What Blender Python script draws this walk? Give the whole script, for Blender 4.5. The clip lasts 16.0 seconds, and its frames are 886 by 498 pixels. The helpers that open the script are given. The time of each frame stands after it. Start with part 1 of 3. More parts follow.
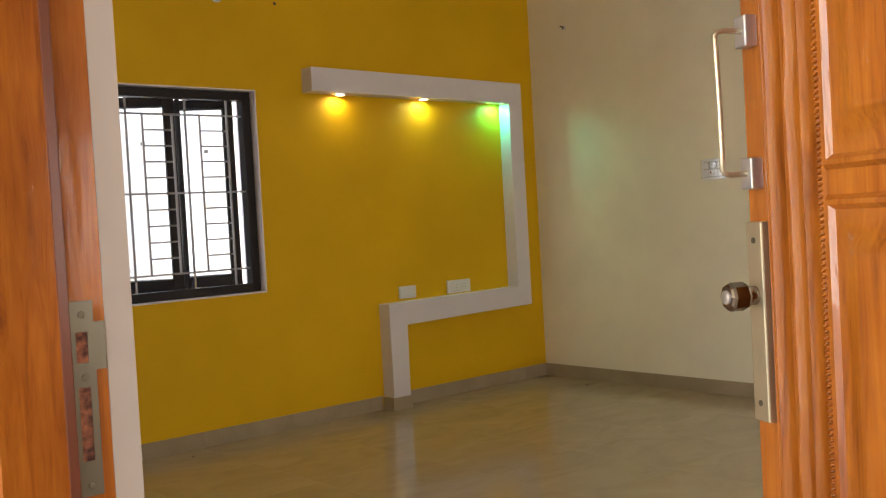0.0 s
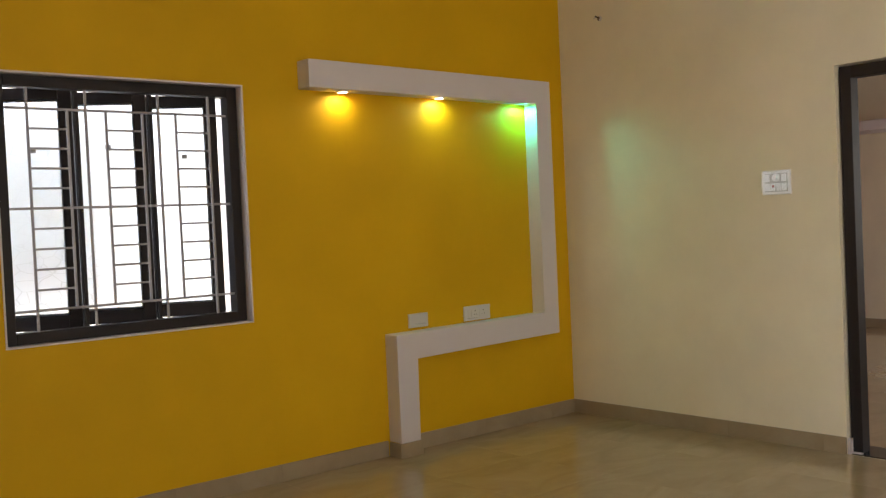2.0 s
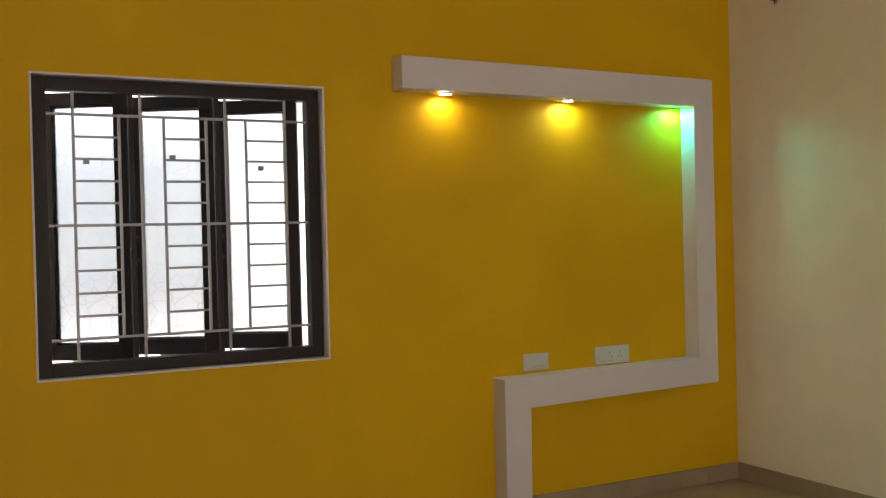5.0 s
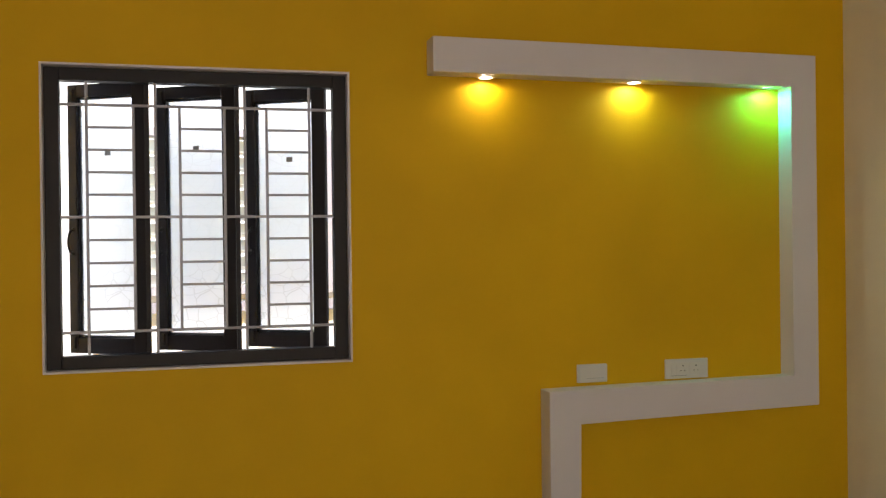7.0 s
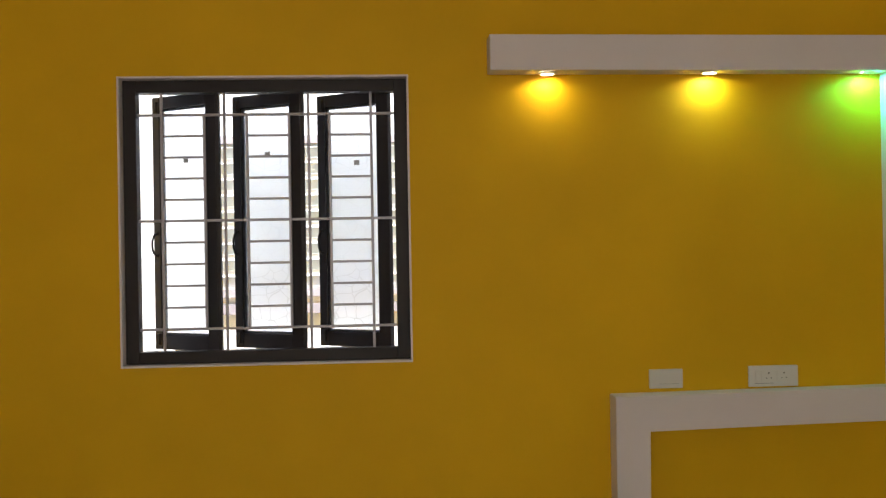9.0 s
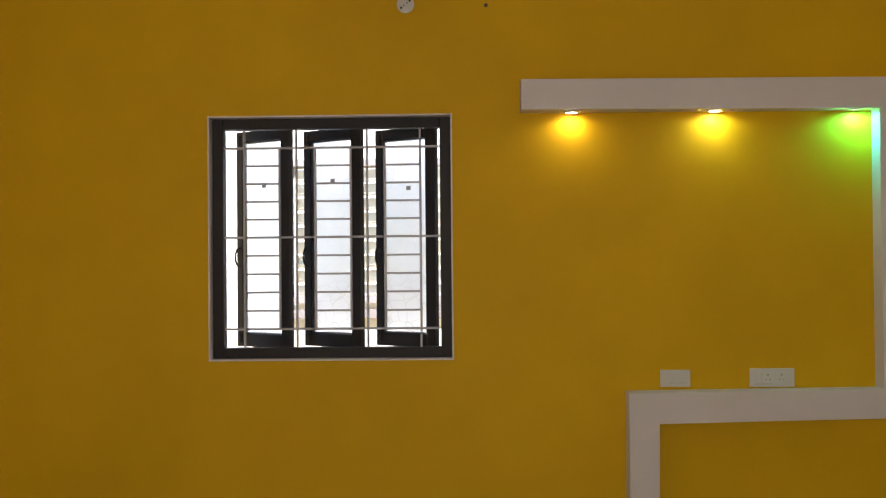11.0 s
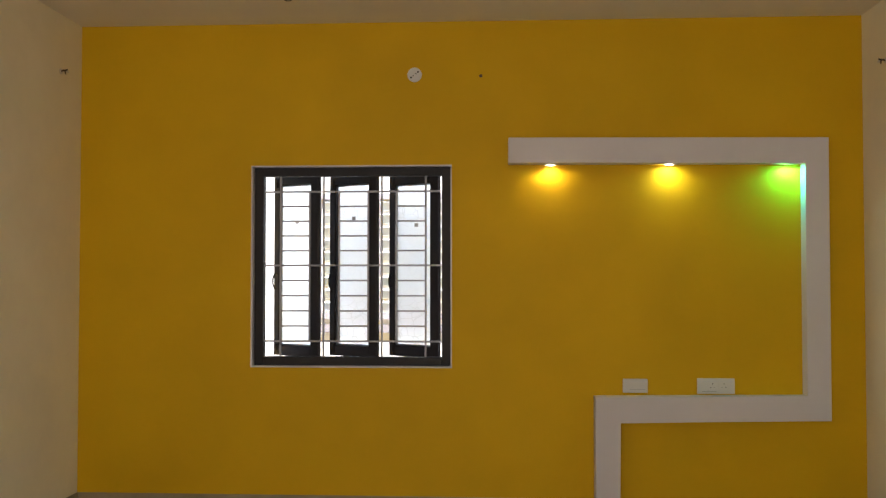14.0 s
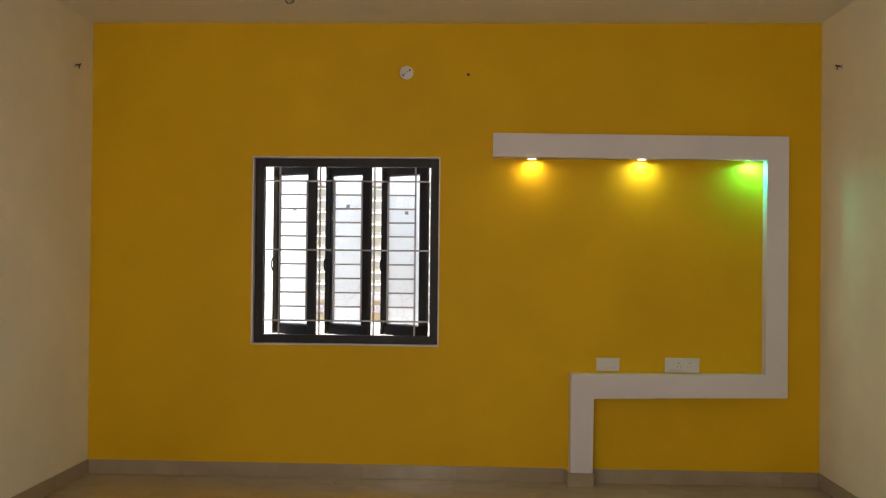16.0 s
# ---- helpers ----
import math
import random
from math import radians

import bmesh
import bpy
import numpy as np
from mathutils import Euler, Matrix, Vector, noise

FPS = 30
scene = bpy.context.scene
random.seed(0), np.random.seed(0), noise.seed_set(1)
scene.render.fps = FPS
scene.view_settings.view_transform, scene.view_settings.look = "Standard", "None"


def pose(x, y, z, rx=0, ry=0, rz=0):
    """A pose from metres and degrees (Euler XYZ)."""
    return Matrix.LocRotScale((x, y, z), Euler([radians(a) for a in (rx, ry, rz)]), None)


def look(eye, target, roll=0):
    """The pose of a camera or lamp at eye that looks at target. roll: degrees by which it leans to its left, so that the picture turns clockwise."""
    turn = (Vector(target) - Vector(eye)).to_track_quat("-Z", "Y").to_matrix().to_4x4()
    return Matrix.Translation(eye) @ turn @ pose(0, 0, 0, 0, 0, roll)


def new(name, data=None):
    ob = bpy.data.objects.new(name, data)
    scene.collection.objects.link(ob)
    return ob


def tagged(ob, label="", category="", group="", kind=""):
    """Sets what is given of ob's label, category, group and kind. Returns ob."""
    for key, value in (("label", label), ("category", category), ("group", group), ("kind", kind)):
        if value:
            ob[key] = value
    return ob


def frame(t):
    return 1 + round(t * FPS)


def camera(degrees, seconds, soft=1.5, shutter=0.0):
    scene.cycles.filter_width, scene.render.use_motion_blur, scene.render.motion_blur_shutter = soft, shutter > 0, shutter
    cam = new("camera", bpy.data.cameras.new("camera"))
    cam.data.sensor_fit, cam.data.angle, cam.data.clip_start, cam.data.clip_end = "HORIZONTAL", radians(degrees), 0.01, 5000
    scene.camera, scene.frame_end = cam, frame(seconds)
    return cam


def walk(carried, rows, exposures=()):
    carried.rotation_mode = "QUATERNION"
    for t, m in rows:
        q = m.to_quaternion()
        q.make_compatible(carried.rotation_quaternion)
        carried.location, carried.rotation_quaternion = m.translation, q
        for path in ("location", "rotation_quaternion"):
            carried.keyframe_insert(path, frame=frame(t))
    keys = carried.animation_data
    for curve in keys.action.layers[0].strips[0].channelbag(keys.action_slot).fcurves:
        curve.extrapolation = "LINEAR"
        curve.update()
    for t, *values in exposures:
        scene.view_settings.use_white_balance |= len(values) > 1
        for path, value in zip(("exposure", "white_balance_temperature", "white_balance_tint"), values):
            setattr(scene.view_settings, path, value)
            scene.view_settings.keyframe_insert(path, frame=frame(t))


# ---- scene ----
cam = camera(48.9, 16.0, 1.3)
PATH = [
    (0, (-0.145, -0.517, 1.23), (1.17, 0.988, 1.172), -3.2),
    (0.2, (-0.02, -0.367, 1.24), (1.293, 1.14, 1.185), -3.1),
    (0.5, (0.119, -0.221, 1.246), (1.428, 1.29, 1.194), -3.4),
    (1, (0.225, -0.004, 1.272), (1.554, 1.489, 1.216), -3.5),
    (1.5, (0.294, 0.098, 1.283), (1.624, 1.591, 1.234), -3.2),
    (2, (0.409, 0.168, 1.324), (1.709, 1.687, 1.271), -2.6),
    (2.5, (0.558, 0.248, 1.319), (1.807, 1.809, 1.273), -2.4),
    (3, (0.722, 0.323, 1.329), (1.914, 1.928, 1.281), -2.5),
    (3.5, (0.876, 0.374, 1.358), (2.012, 2.02, 1.306), -2.6),
    (4.2, (1.095, 0.451, 1.367), (2.14, 2.155, 1.339), -2.2),
    (6.5, (2.023, 0.544, 1.378), (2.639, 2.447, 1.364), -0.6),
    (7, (2.246, 0.559, 1.338), (2.758, 2.492, 1.333), -0.7),
    (7.5, (2.431, 0.577, 1.325), (2.842, 2.535, 1.324), -0.7),
    (8, (2.597, 0.586, 1.298), (2.898, 2.563, 1.313), -0.9),
    (8.5, (2.776, 0.562, 1.312), (2.948, 2.554, 1.321), -1.0),
    (9, (2.844, 0.49, 1.313), (2.949, 2.488, 1.323), -1.0),
    (9.5, (2.904, 0.357, 1.318), (2.949, 2.356, 1.329), -1.0),
    (10, (2.94, 0.191, 1.327), (2.942, 2.191, 1.343), -0.8),
    (12.5, (3.105, -0.767, 1.34), (3.009, 1.231, 1.39), -0.5),
    (13, (3.116, -0.921, 1.349), (3.018, 1.076, 1.406), -0.5),
    (13.5, (3.139, -1.066, 1.358), (3.041, 0.931, 1.423), -0.4),
    (14, (3.207, -1.212, 1.398), (3.093, 0.784, 1.457), -0.0),
    (14.5, (3.237, -1.346, 1.381), (3.12, 0.649, 1.448), 0.6),
    (15, (3.222, -1.474, 1.441), (3.122, 0.523, 1.483), 0.9),
    (15.5, (3.201, -1.569, 1.423), (3.119, 0.429, 1.458), 0.8),
    (16, (3.21, -1.649, 1.421), (3.127, 0.35, 1.442), 0.6),
]
EXPOSURE = [(0.0, 2.10), (1.5, 2.10), (3.5, 2.01), (6.5, 1.93), (16.0, 1.94)]
walk(cam, [(t, look(eye, target, roll)) for t, eye, target, roll in PATH], EXPOSURE)

# ---- light ----
world = bpy.data.worlds.new("sky")
scene.world = world
world.use_nodes = True
wn = world.node_tree
sky = wn.nodes.new("ShaderNodeTexSky")
sky.sky_type = "NISHITA"
sky.sun_disc = False
sky.sun_elevation = radians(58)
sky.sun_rotation = radians(172)
wn.links.new(sky.outputs[0], wn.nodes["Background"].inputs[0])
wn.nodes["Background"].inputs[1].default_value = 0.12


def lamp(name, kind, place, target, power, colour, **more):
    data = bpy.data.lights.new(name, kind)
    data.energy, data.color = power, colour
    for k, v in more.items():
        if k == "size":
            data.shape, data.size, data.size_y = "RECTANGLE", v[0], v[1]
        elif k == "angle":
            data.angle = radians(v)
        elif k == "radius":
            data.shadow_soft_size = v
        elif k == "cone":
            data.spot_size, data.spot_blend = radians(v[0]), v[1]
    ob = new(name, data)
    ob.matrix_world = look(place, target)
    return ob


az = radians(172)
sun_way = Vector((math.sin(az) * math.cos(radians(58)), math.cos(az) * math.cos(radians(58)), math.sin(radians(58))))
lamp("sun", "SUN", sun_way * 30, (0, 0, 0), 3.3, (0.98, 0.98, 1.0), angle=0.5)
lamp("daylight_at_entrance", "AREA", (-4.2, 0.2, 1.8), (3.0, 0.6, 1.3), 43, (1.0, 0.945, 0.87), size=(3.0, 2.4))
lamp("daylight_at_south_window", "AREA", (2.35, -3.42, 1.40), (3.2, -1.3, 3.0), 36, (1.0, 0.945, 0.87), size=(1.5, 1.4))
# Area lamp added inside the next room to brighten it; no source is known there.
lamp("added_light_in_next_room", "AREA", (9.3, 1.12, 1.6), (9.0, 4.0, 1.3), 7, (1.0, 0.93, 0.86), size=(1.4, 1.2))
SPOTS = [(3.515, (1.0, 0.90, 0.60), 0.44), (4.213, (0.74, 1.0, 0.80), 0.58), (4.905, (0.07, 1.0, 0.70), 1.5)]
for sx, colour, power in SPOTS:
    lamp("downlight_beam", "SPOT", (sx, 4.592, 2.0600), (sx, 4.592, 0.0), power, colour, radius=0.018, cone=(178, 0.5))

# ---- materials ----


def material(name, colour, rough=0.5, metal=0.0, **more):
    m = bpy.data.materials.new(name)
    m.use_nodes = True
    b = m.node_tree.nodes["Principled BSDF"]
    b.inputs["Base Color"].default_value = (*colour, 1)
    b.inputs["Roughness"].default_value = rough
    b.inputs["Metallic"].default_value = metal
    for k, v in more.items():
        b.inputs[k.replace("_", " ")].default_value = v
    return m


def nodes_of(m):
    t = m.node_tree
    return t, t.nodes["Principled BSDF"]


def noise_node(t, scale, detail=4, stretch=(1, 1, 1), rough=0.5, shift=False):
    co = t.nodes.new("ShaderNodeTexCoord")
    mp = t.nodes.new("ShaderNodeMapping")
    mp.inputs["Scale"].default_value = stretch
    t.links.new(co.outputs["Object"], mp.inputs["Vector"])
    if shift:
        info = t.nodes.new("ShaderNodeObjectInfo")
        mul = t.nodes.new("ShaderNodeMath")
        mul.operation = "MULTIPLY"
        mul.inputs[1].default_value = 37.0
        t.links.new(info.outputs["Random"], mul.inputs[0])
        t.links.new(mul.outputs[0], mp.inputs["Location"])
    n = t.nodes.new("ShaderNodeTexNoise")
    n.inputs["Scale"].default_value = scale
    n.inputs["Detail"].default_value = detail
    n.inputs["Roughness"].default_value = rough
    t.links.new(mp.outputs[0], n.inputs["Vector"])
    return n


def ramp(t, source, stops):
    r = t.nodes.new("ShaderNodeValToRGB")
    r.color_ramp.elements[0].position, r.color_ramp.elements[0].color = stops[0][0], (*stops[0][1], 1)
    r.color_ramp.elements[1].position, r.color_ramp.elements[1].color = stops[-1][0], (*stops[-1][1], 1)
    for p, c in stops[1:-1]:
        r.color_ramp.elements.new(p).color = (*c, 1)
    t.links.new(source, r.inputs[0])
    return r


def bump(t, b, source, strength, distance=0.002):
    k = t.nodes.new("ShaderNodeBump")
    k.inputs["Strength"].default_value = strength
    k.inputs["Distance"].default_value = distance
    t.links.new(source, k.inputs["Height"])
    t.links.new(k.outputs[0], b.inputs["Normal"])


def paint(name, colour, rough=0.55, vary=0.06, relief=0.25, sheen=0.32):
    m = material(name, colour, rough)
    t, b = nodes_of(m)
    low = tuple(c * (1 - vary) for c in colour)
    high = tuple(min(1, c * (1 + vary)) for c in colour)
    a = noise_node(t, 1.6, 5, rough=0.6)
    r = ramp(t, a.outputs[0], [(0.3, low), (0.7, high)])
    t.links.new(r.outputs[0], b.inputs["Base Color"])
    b.inputs["Specular IOR Level"].default_value = sheen
    fine = noise_node(t, 90, 3)
    bump(t, b, fine.outputs[0], relief, 0.0008)
    return m


# paints
YELLOW = paint("yellow_wall_paint", (0.74, 0.431, 0.007), 0.6, sheen=0.2)
CREAM = paint("cream_wall_paint", (0.90, 0.82, 0.65), 0.5)
WHITE = paint("white_plaster_paint", (0.74, 0.685, 0.72), 0.55, 0.03)
CEIL = paint("white_ceiling_paint", (0.84, 0.79, 0.70), 0.7, 0.03)
RED = paint("dark_red_wall_paint", (0.13, 0.008, 0.011), 0.5)
OUTSIDE = paint("white_exterior_paint", (0.82, 0.82, 0.80), 0.7, 0.04)
GROUND = paint("concrete_ground", (0.42, 0.40, 0.37), 0.85, 0.15, 0.6)
BLACKWOOD = material("black_brown_painted_wood", (0.021, 0.016, 0.017), 0.5)
GREYSTEEL = material("silver_grey_painted_steel", (0.36, 0.34, 0.37), 0.4, 0.2)
STEEL = material("brushed_steel", (0.62, 0.60, 0.57), 0.28, 1.0)
BRIGHT = material("bright_silver_metal", (0.66, 0.66, 0.72), 0.28, 0.9)
GLOSSW = material("glossy_white_switch_plastic", (0.88, 0.86, 0.86), 0.06)
SHADEBROWN = material("rebate_shade_brown", (0.14, 0.035, 0.015), 0.3)
BRASS = material("pale_satin_brass", (0.54, 0.47, 0.34), 0.33, 0.85)
DULL = material("dull_worn_steel", (0.15, 0.13, 0.095), 0.4, 0.8)
DARKSTEEL = material("dark_polished_steel", (0.22, 0.18, 0.15), 0.18, 1.0)
DARKIRON = material("dark_antique_iron", (0.035, 0.03, 0.028), 0.35, 0.7)
DARK = material("dark_recess", (0.02, 0.015, 0.012), 0.8)
PLASTIC = material("white_switch_plastic", (0.70, 0.67, 0.66), 0.3)
PLASTIC2 = material("grey_plastic_groove", (0.35, 0.34, 0.33), 0.4)
TRAY = material("pale_grey_module_tray", (0.52, 0.49, 0.46), 0.3)
REDPLASTIC = material("red_indicator_plastic", (0.35, 0.03, 0.015), 0.3)
CABLE = material("brown_cable_end", (0.10, 0.06, 0.03), 0.5)
GRANITE = material("dark_granite_threshold", (0.035, 0.028, 0.026), 0.2)
CLEAR = material("clear_plastic_cover", (0.95, 0.95, 0.95), 0.05, Transmission_Weight=1.0, IOR=1.45)
GROUT = material("beige_grout", (0.34, 0.27, 0.18), 0.8)
CEMENT = material("pinkish_grey_plaster", (0.42, 0.355, 0.32), 0.7)
RAWWOOD = material("raw_red_wood_mortise", (0.22, 0.07, 0.035), 0.75)
t_, b_ = nodes_of(RAWWOOD)
n_ = noise_node(t_, 55, 5)
r_ = ramp(t_, n_.outputs[0], [(0.35, (0.06, 0.015, 0.01)), (0.65, (0.34, 0.12, 0.06))])
t_.links.new(r_.outputs[0], b_.inputs["Base Color"])
bump(t_, b_, n_.outputs[0], 0.8, 0.004)
LOUVRE = material("greenish_louvre_glass", (0.60, 0.65, 0.67), 0.3)
SILLBROWN = material("mauve_grey_sill_paint", (0.26, 0.235, 0.25), 0.6)
nodes_of(BLACKWOOD)[1].inputs["Specular IOR Level"].default_value = 0.30
for m_, s_ in ((BLACKWOOD, 0.25), (GREYSTEEL, 0.15), (DULL, 0.4), (GRANITE, 0.1)):
    t_, b_ = nodes_of(m_)
    n_ = noise_node(t_, 60, 4, (1, 1, 0.2))
    bump(t_, b_, n_.outputs[0], s_, 0.001)


def tile_material(name, dark, mid, light, rough, coat=0.4):
    m = material(name, mid, rough)
    t, b = nodes_of(m)
    n = noise_node(t, 2.2, 8, (1, 1.7, 1), 0.62, shift=True)
    n.inputs["Distortion"].default_value = 1.2
    r = ramp(t, n.outputs[0], [(0.25, dark), (0.5, mid), (0.75, light)])
    t.links.new(r.outputs[0], b.inputs["Base Color"])
    b.inputs["Coat Weight"].default_value = coat
    b.inputs["Coat Roughness"].default_value = 0.03
    w = noise_node(t, 5, 2)
    bump(t, b, w.outputs[0], 0.05, 0.002)
    return m


TILE = tile_material("polished_beige_floor_tile", (0.36, 0.275, 0.17), (0.42, 0.33, 0.21), (0.47, 0.375, 0.25), 0.18)
SKIRT = tile_material("polished_brown_skirting_tile", (0.30, 0.23, 0.145), (0.36, 0.28, 0.185), (0.42, 0.335, 0.23), 0.35, 0.1)


def wood_material(name, coat, tone, relief):
    m = material(name, (0.5, 0.17, 0.04), 0.4)
    t, b = nodes_of(m)
    n = noise_node(t, 9, 6, (5, 5, 0.35), 0.6)
    n.inputs["Distortion"].default_value = 1.4
    r = ramp(t, n.outputs[0], [(p, tuple(c * tone for c in rgb)) for p, rgb in ((0.22, (0.17, 0.036, 0.006)), (0.45, (0.37, 0.105, 0.010)), (0.75, (0.47, 0.155, 0.015)))])
    big = noise_node(t, 3.2, 4, (2.2, 2.2, 0.8), 0.55)
    dark = ramp(t, big.outputs[0], [(0.36, (0.74, 0.66, 0.60)), (0.56, (1.0, 1.0, 1.0))])
    mul = t.nodes.new("ShaderNodeMix")
    mul.data_type, mul.blend_type = "RGBA", "MULTIPLY"
    mul.inputs[0].default_value = 1.0
    t.links.new(r.outputs[0], mul.inputs[6])
    t.links.new(dark.outputs[0], mul.inputs[7])
    t.links.new(mul.outputs[2], b.inputs["Base Color"])
    b.inputs["Coat Weight"].default_value = coat
    b.inputs["Specular IOR Level"].default_value = 0.15
    b.inputs["Coat Roughness"].default_value = 0.05
    f = noise_node(t, 14, 5, (2.2, 2.2, 0.35))
    bump(t, b, f.outputs[0], relief, 0.005)
    t.links.new(b.inputs["Normal"].links[0].from_socket, b.inputs["Coat Normal"])
    return m


WOOD = wood_material("varnished_orange_teak", 0.9, 0.90, 0.30)
SATINWOOD = wood_material("satin_orange_teak", 0.12, 0.95, 0.35)


def frosted_material():
    m = material("frosted_leaf_pattern_glass", (0.74, 0.80, 0.885), 0.42, Transmission_Weight=1.0, IOR=1.3)
    t, b = nodes_of(m)
    co = t.nodes.new("ShaderNodeTexCoord")
    mp = t.nodes.new("ShaderNodeMapping")
    mp.inputs["Scale"].default_value = (9, 9, 15)
    t.links.new(co.outputs["Object"], mp.inputs["Vector"])
    wob = t.nodes.new("ShaderNodeTexNoise")
    wob.inputs["Scale"].default_value = 6
    t.links.new(co.outputs["Object"], wob.inputs["Vector"])
    mixv = t.nodes.new("ShaderNodeMix")
    mixv.data_type = "VECTOR"
    mixv.inputs[0].default_value = 0.35
    t.links.new(mp.outputs[0], mixv.inputs[4])
    t.links.new(wob.outputs["Color"], mixv.inputs[5])
    v = t.nodes.new("ShaderNodeTexVoronoi")
    v.feature = "DISTANCE_TO_EDGE"
    v.inputs["Scale"].default_value = 2.1
    t.links.new(mixv.outputs[1], v.inputs["Vector"])
    line = ramp(t, v.outputs[0], [(0.0, (0.42, 0.45, 0.48)), (0.035, (0.74, 0.80, 0.885))])
    sep = t.nodes.new("ShaderNodeSeparateXYZ")
    t.links.new(co.outputs["Object"], sep.inputs[0])
    band = ramp(t, sep.outputs["Z"], [(0.0, (1, 1, 1)), (0.26, (0.7, 0.7, 0.7)), (0.42, (0.15, 0.15, 0.15)), (0.78, (0.15, 0.15, 0.15)), (0.93, (1, 1, 1))])
    mix = t.nodes.new("ShaderNodeMix")
    mix.data_type = "RGBA"
    mix.inputs[6].default_value = (0.74, 0.80, 0.885, 1)
    t.links.new(band.outputs[0], mix.inputs[0])
    t.links.new(line.outputs[0], mix.inputs[7])
    t.links.new(mix.outputs[2], b.inputs["Base Color"])
    return m


FROST = frosted_material()


def glow(name, colour, power):
    return material(name, (0.9, 0.9, 0.9), 0.4, Emission_Color=(*colour, 1), Emission_Strength=power)


# ---- mesh helpers ----


def box(bm, x0, x1, y0, y1, z0, z1, bevel=0.0):
    g = bmesh.ops.create_cube(bm, size=1.0)
    vs = g["verts"]
    for v in vs:
        v.co = Vector((x0 + (v.co.x + 0.5) * (x1 - x0), y0 + (v.co.y + 0.5) * (y1 - y0), z0 + (v.co.z + 0.5) * (z1 - z0)))
    if bevel:
        es = list({e for v in vs for e in v.link_edges})
        bmesh.ops.bevel(bm, geom=es, offset=bevel, segments=2, profile=0.5, affect="EDGES")


def boxes(*rows, bevel=0.0):
    bm = bmesh.new()
    for r in rows:
        box(bm, *r, bevel=bevel)
    return bm


def disc(bm, centre, axis, r, depth, n=24, bevel=0.0):
    """A short cylinder along axis, from centre on."""
    a = Vector(axis).normalized()
    m = Matrix.Translation(Vector(centre) + a * depth / 2) @ a.to_track_quat("Z", "Y").to_matrix().to_4x4()
    g = bmesh.ops.create_cone(bm, cap_ends=True, segments=n, radius1=r, radius2=r, depth=depth, matrix=m)
    if bevel:
        es = [e for e in {e for v in g["verts"] for e in v.link_edges} if len(e.link_faces) == 2 and e.calc_face_angle(0) > 1]
        bmesh.ops.bevel(bm, geom=es, offset=bevel, segments=2, profile=0.5, affect="EDGES")


def tube(bm, pts, r, n=10):
    """A round rod through the points."""
    pts = [Vector(p) for p in pts]
    rings, side = [], None
    for i, p in enumerate(pts):
        d = (pts[min(i + 1, len(pts) - 1)] - pts[max(i - 1, 0)]).normalized()
        side = d.orthogonal() if side is None else side - d * side.dot(d)
        side.normalize()
        other = d.cross(side)
        rings.append([bm.verts.new(p + r * (side * math.cos(2 * math.pi * k / n) + other * math.sin(2 * math.pi * k / n))) for k in range(n)])
    for a, b in zip(rings, rings[1:]):
        for k in range(n):
            bm.faces.new((a[k], a[(k + 1) % n], b[(k + 1) % n], b[k]))
    bm.faces.new(rings[0][::-1])
    bm.faces.new(rings[-1])


def profile_z(bm, outline, z0, z1):
    """An outline in x, y drawn out from z0 to z1."""
    low = [bm.verts.new((x, y, z0)) for x, y in outline]
    high = [bm.verts.new((x, y, z1)) for x, y in outline]
    k = len(outline)
    for i in range(k):
        bm.faces.new((low[i], low[(i + 1) % k], high[(i + 1) % k], high[i]))
    bm.faces.new(low[::-1])
    bm.faces.new(high)


def mesh_of(name, bm, mat, smooth=False):
    bmesh.ops.recalc_face_normals(bm, faces=bm.faces)
    me = bpy.data.meshes.new(name)
    bm.to_mesh(me)
    bm.free()
    me.materials.append(mat)
    if smooth:
        me.polygons.foreach_set("use_smooth", [True] * len(me.polygons))
        me.set_sharp_from_angle(angle=radians(40))
    return me


def part(name, bm, mat, parent, label="", smooth=False):
    ob = new(name, mesh_of(name, bm, mat, smooth))
    ob.parent = parent
    return tagged(ob, label)


def thing(name, place, label, category, group="", rz=0.0, kind=""):
    ob = new(name)
    ob.matrix_basis = pose(*place, 0, 0, rz)
    ob.empty_display_size = 0.1
    return tagged(ob, label, category, group, kind)


def single(name, bm, mat, place, label, category="", group="", kind="", smooth=False):
    ob = new(name, mesh_of(name, bm, mat, smooth))
    ob.location = place
    return tagged(ob, label, category, group, kind)


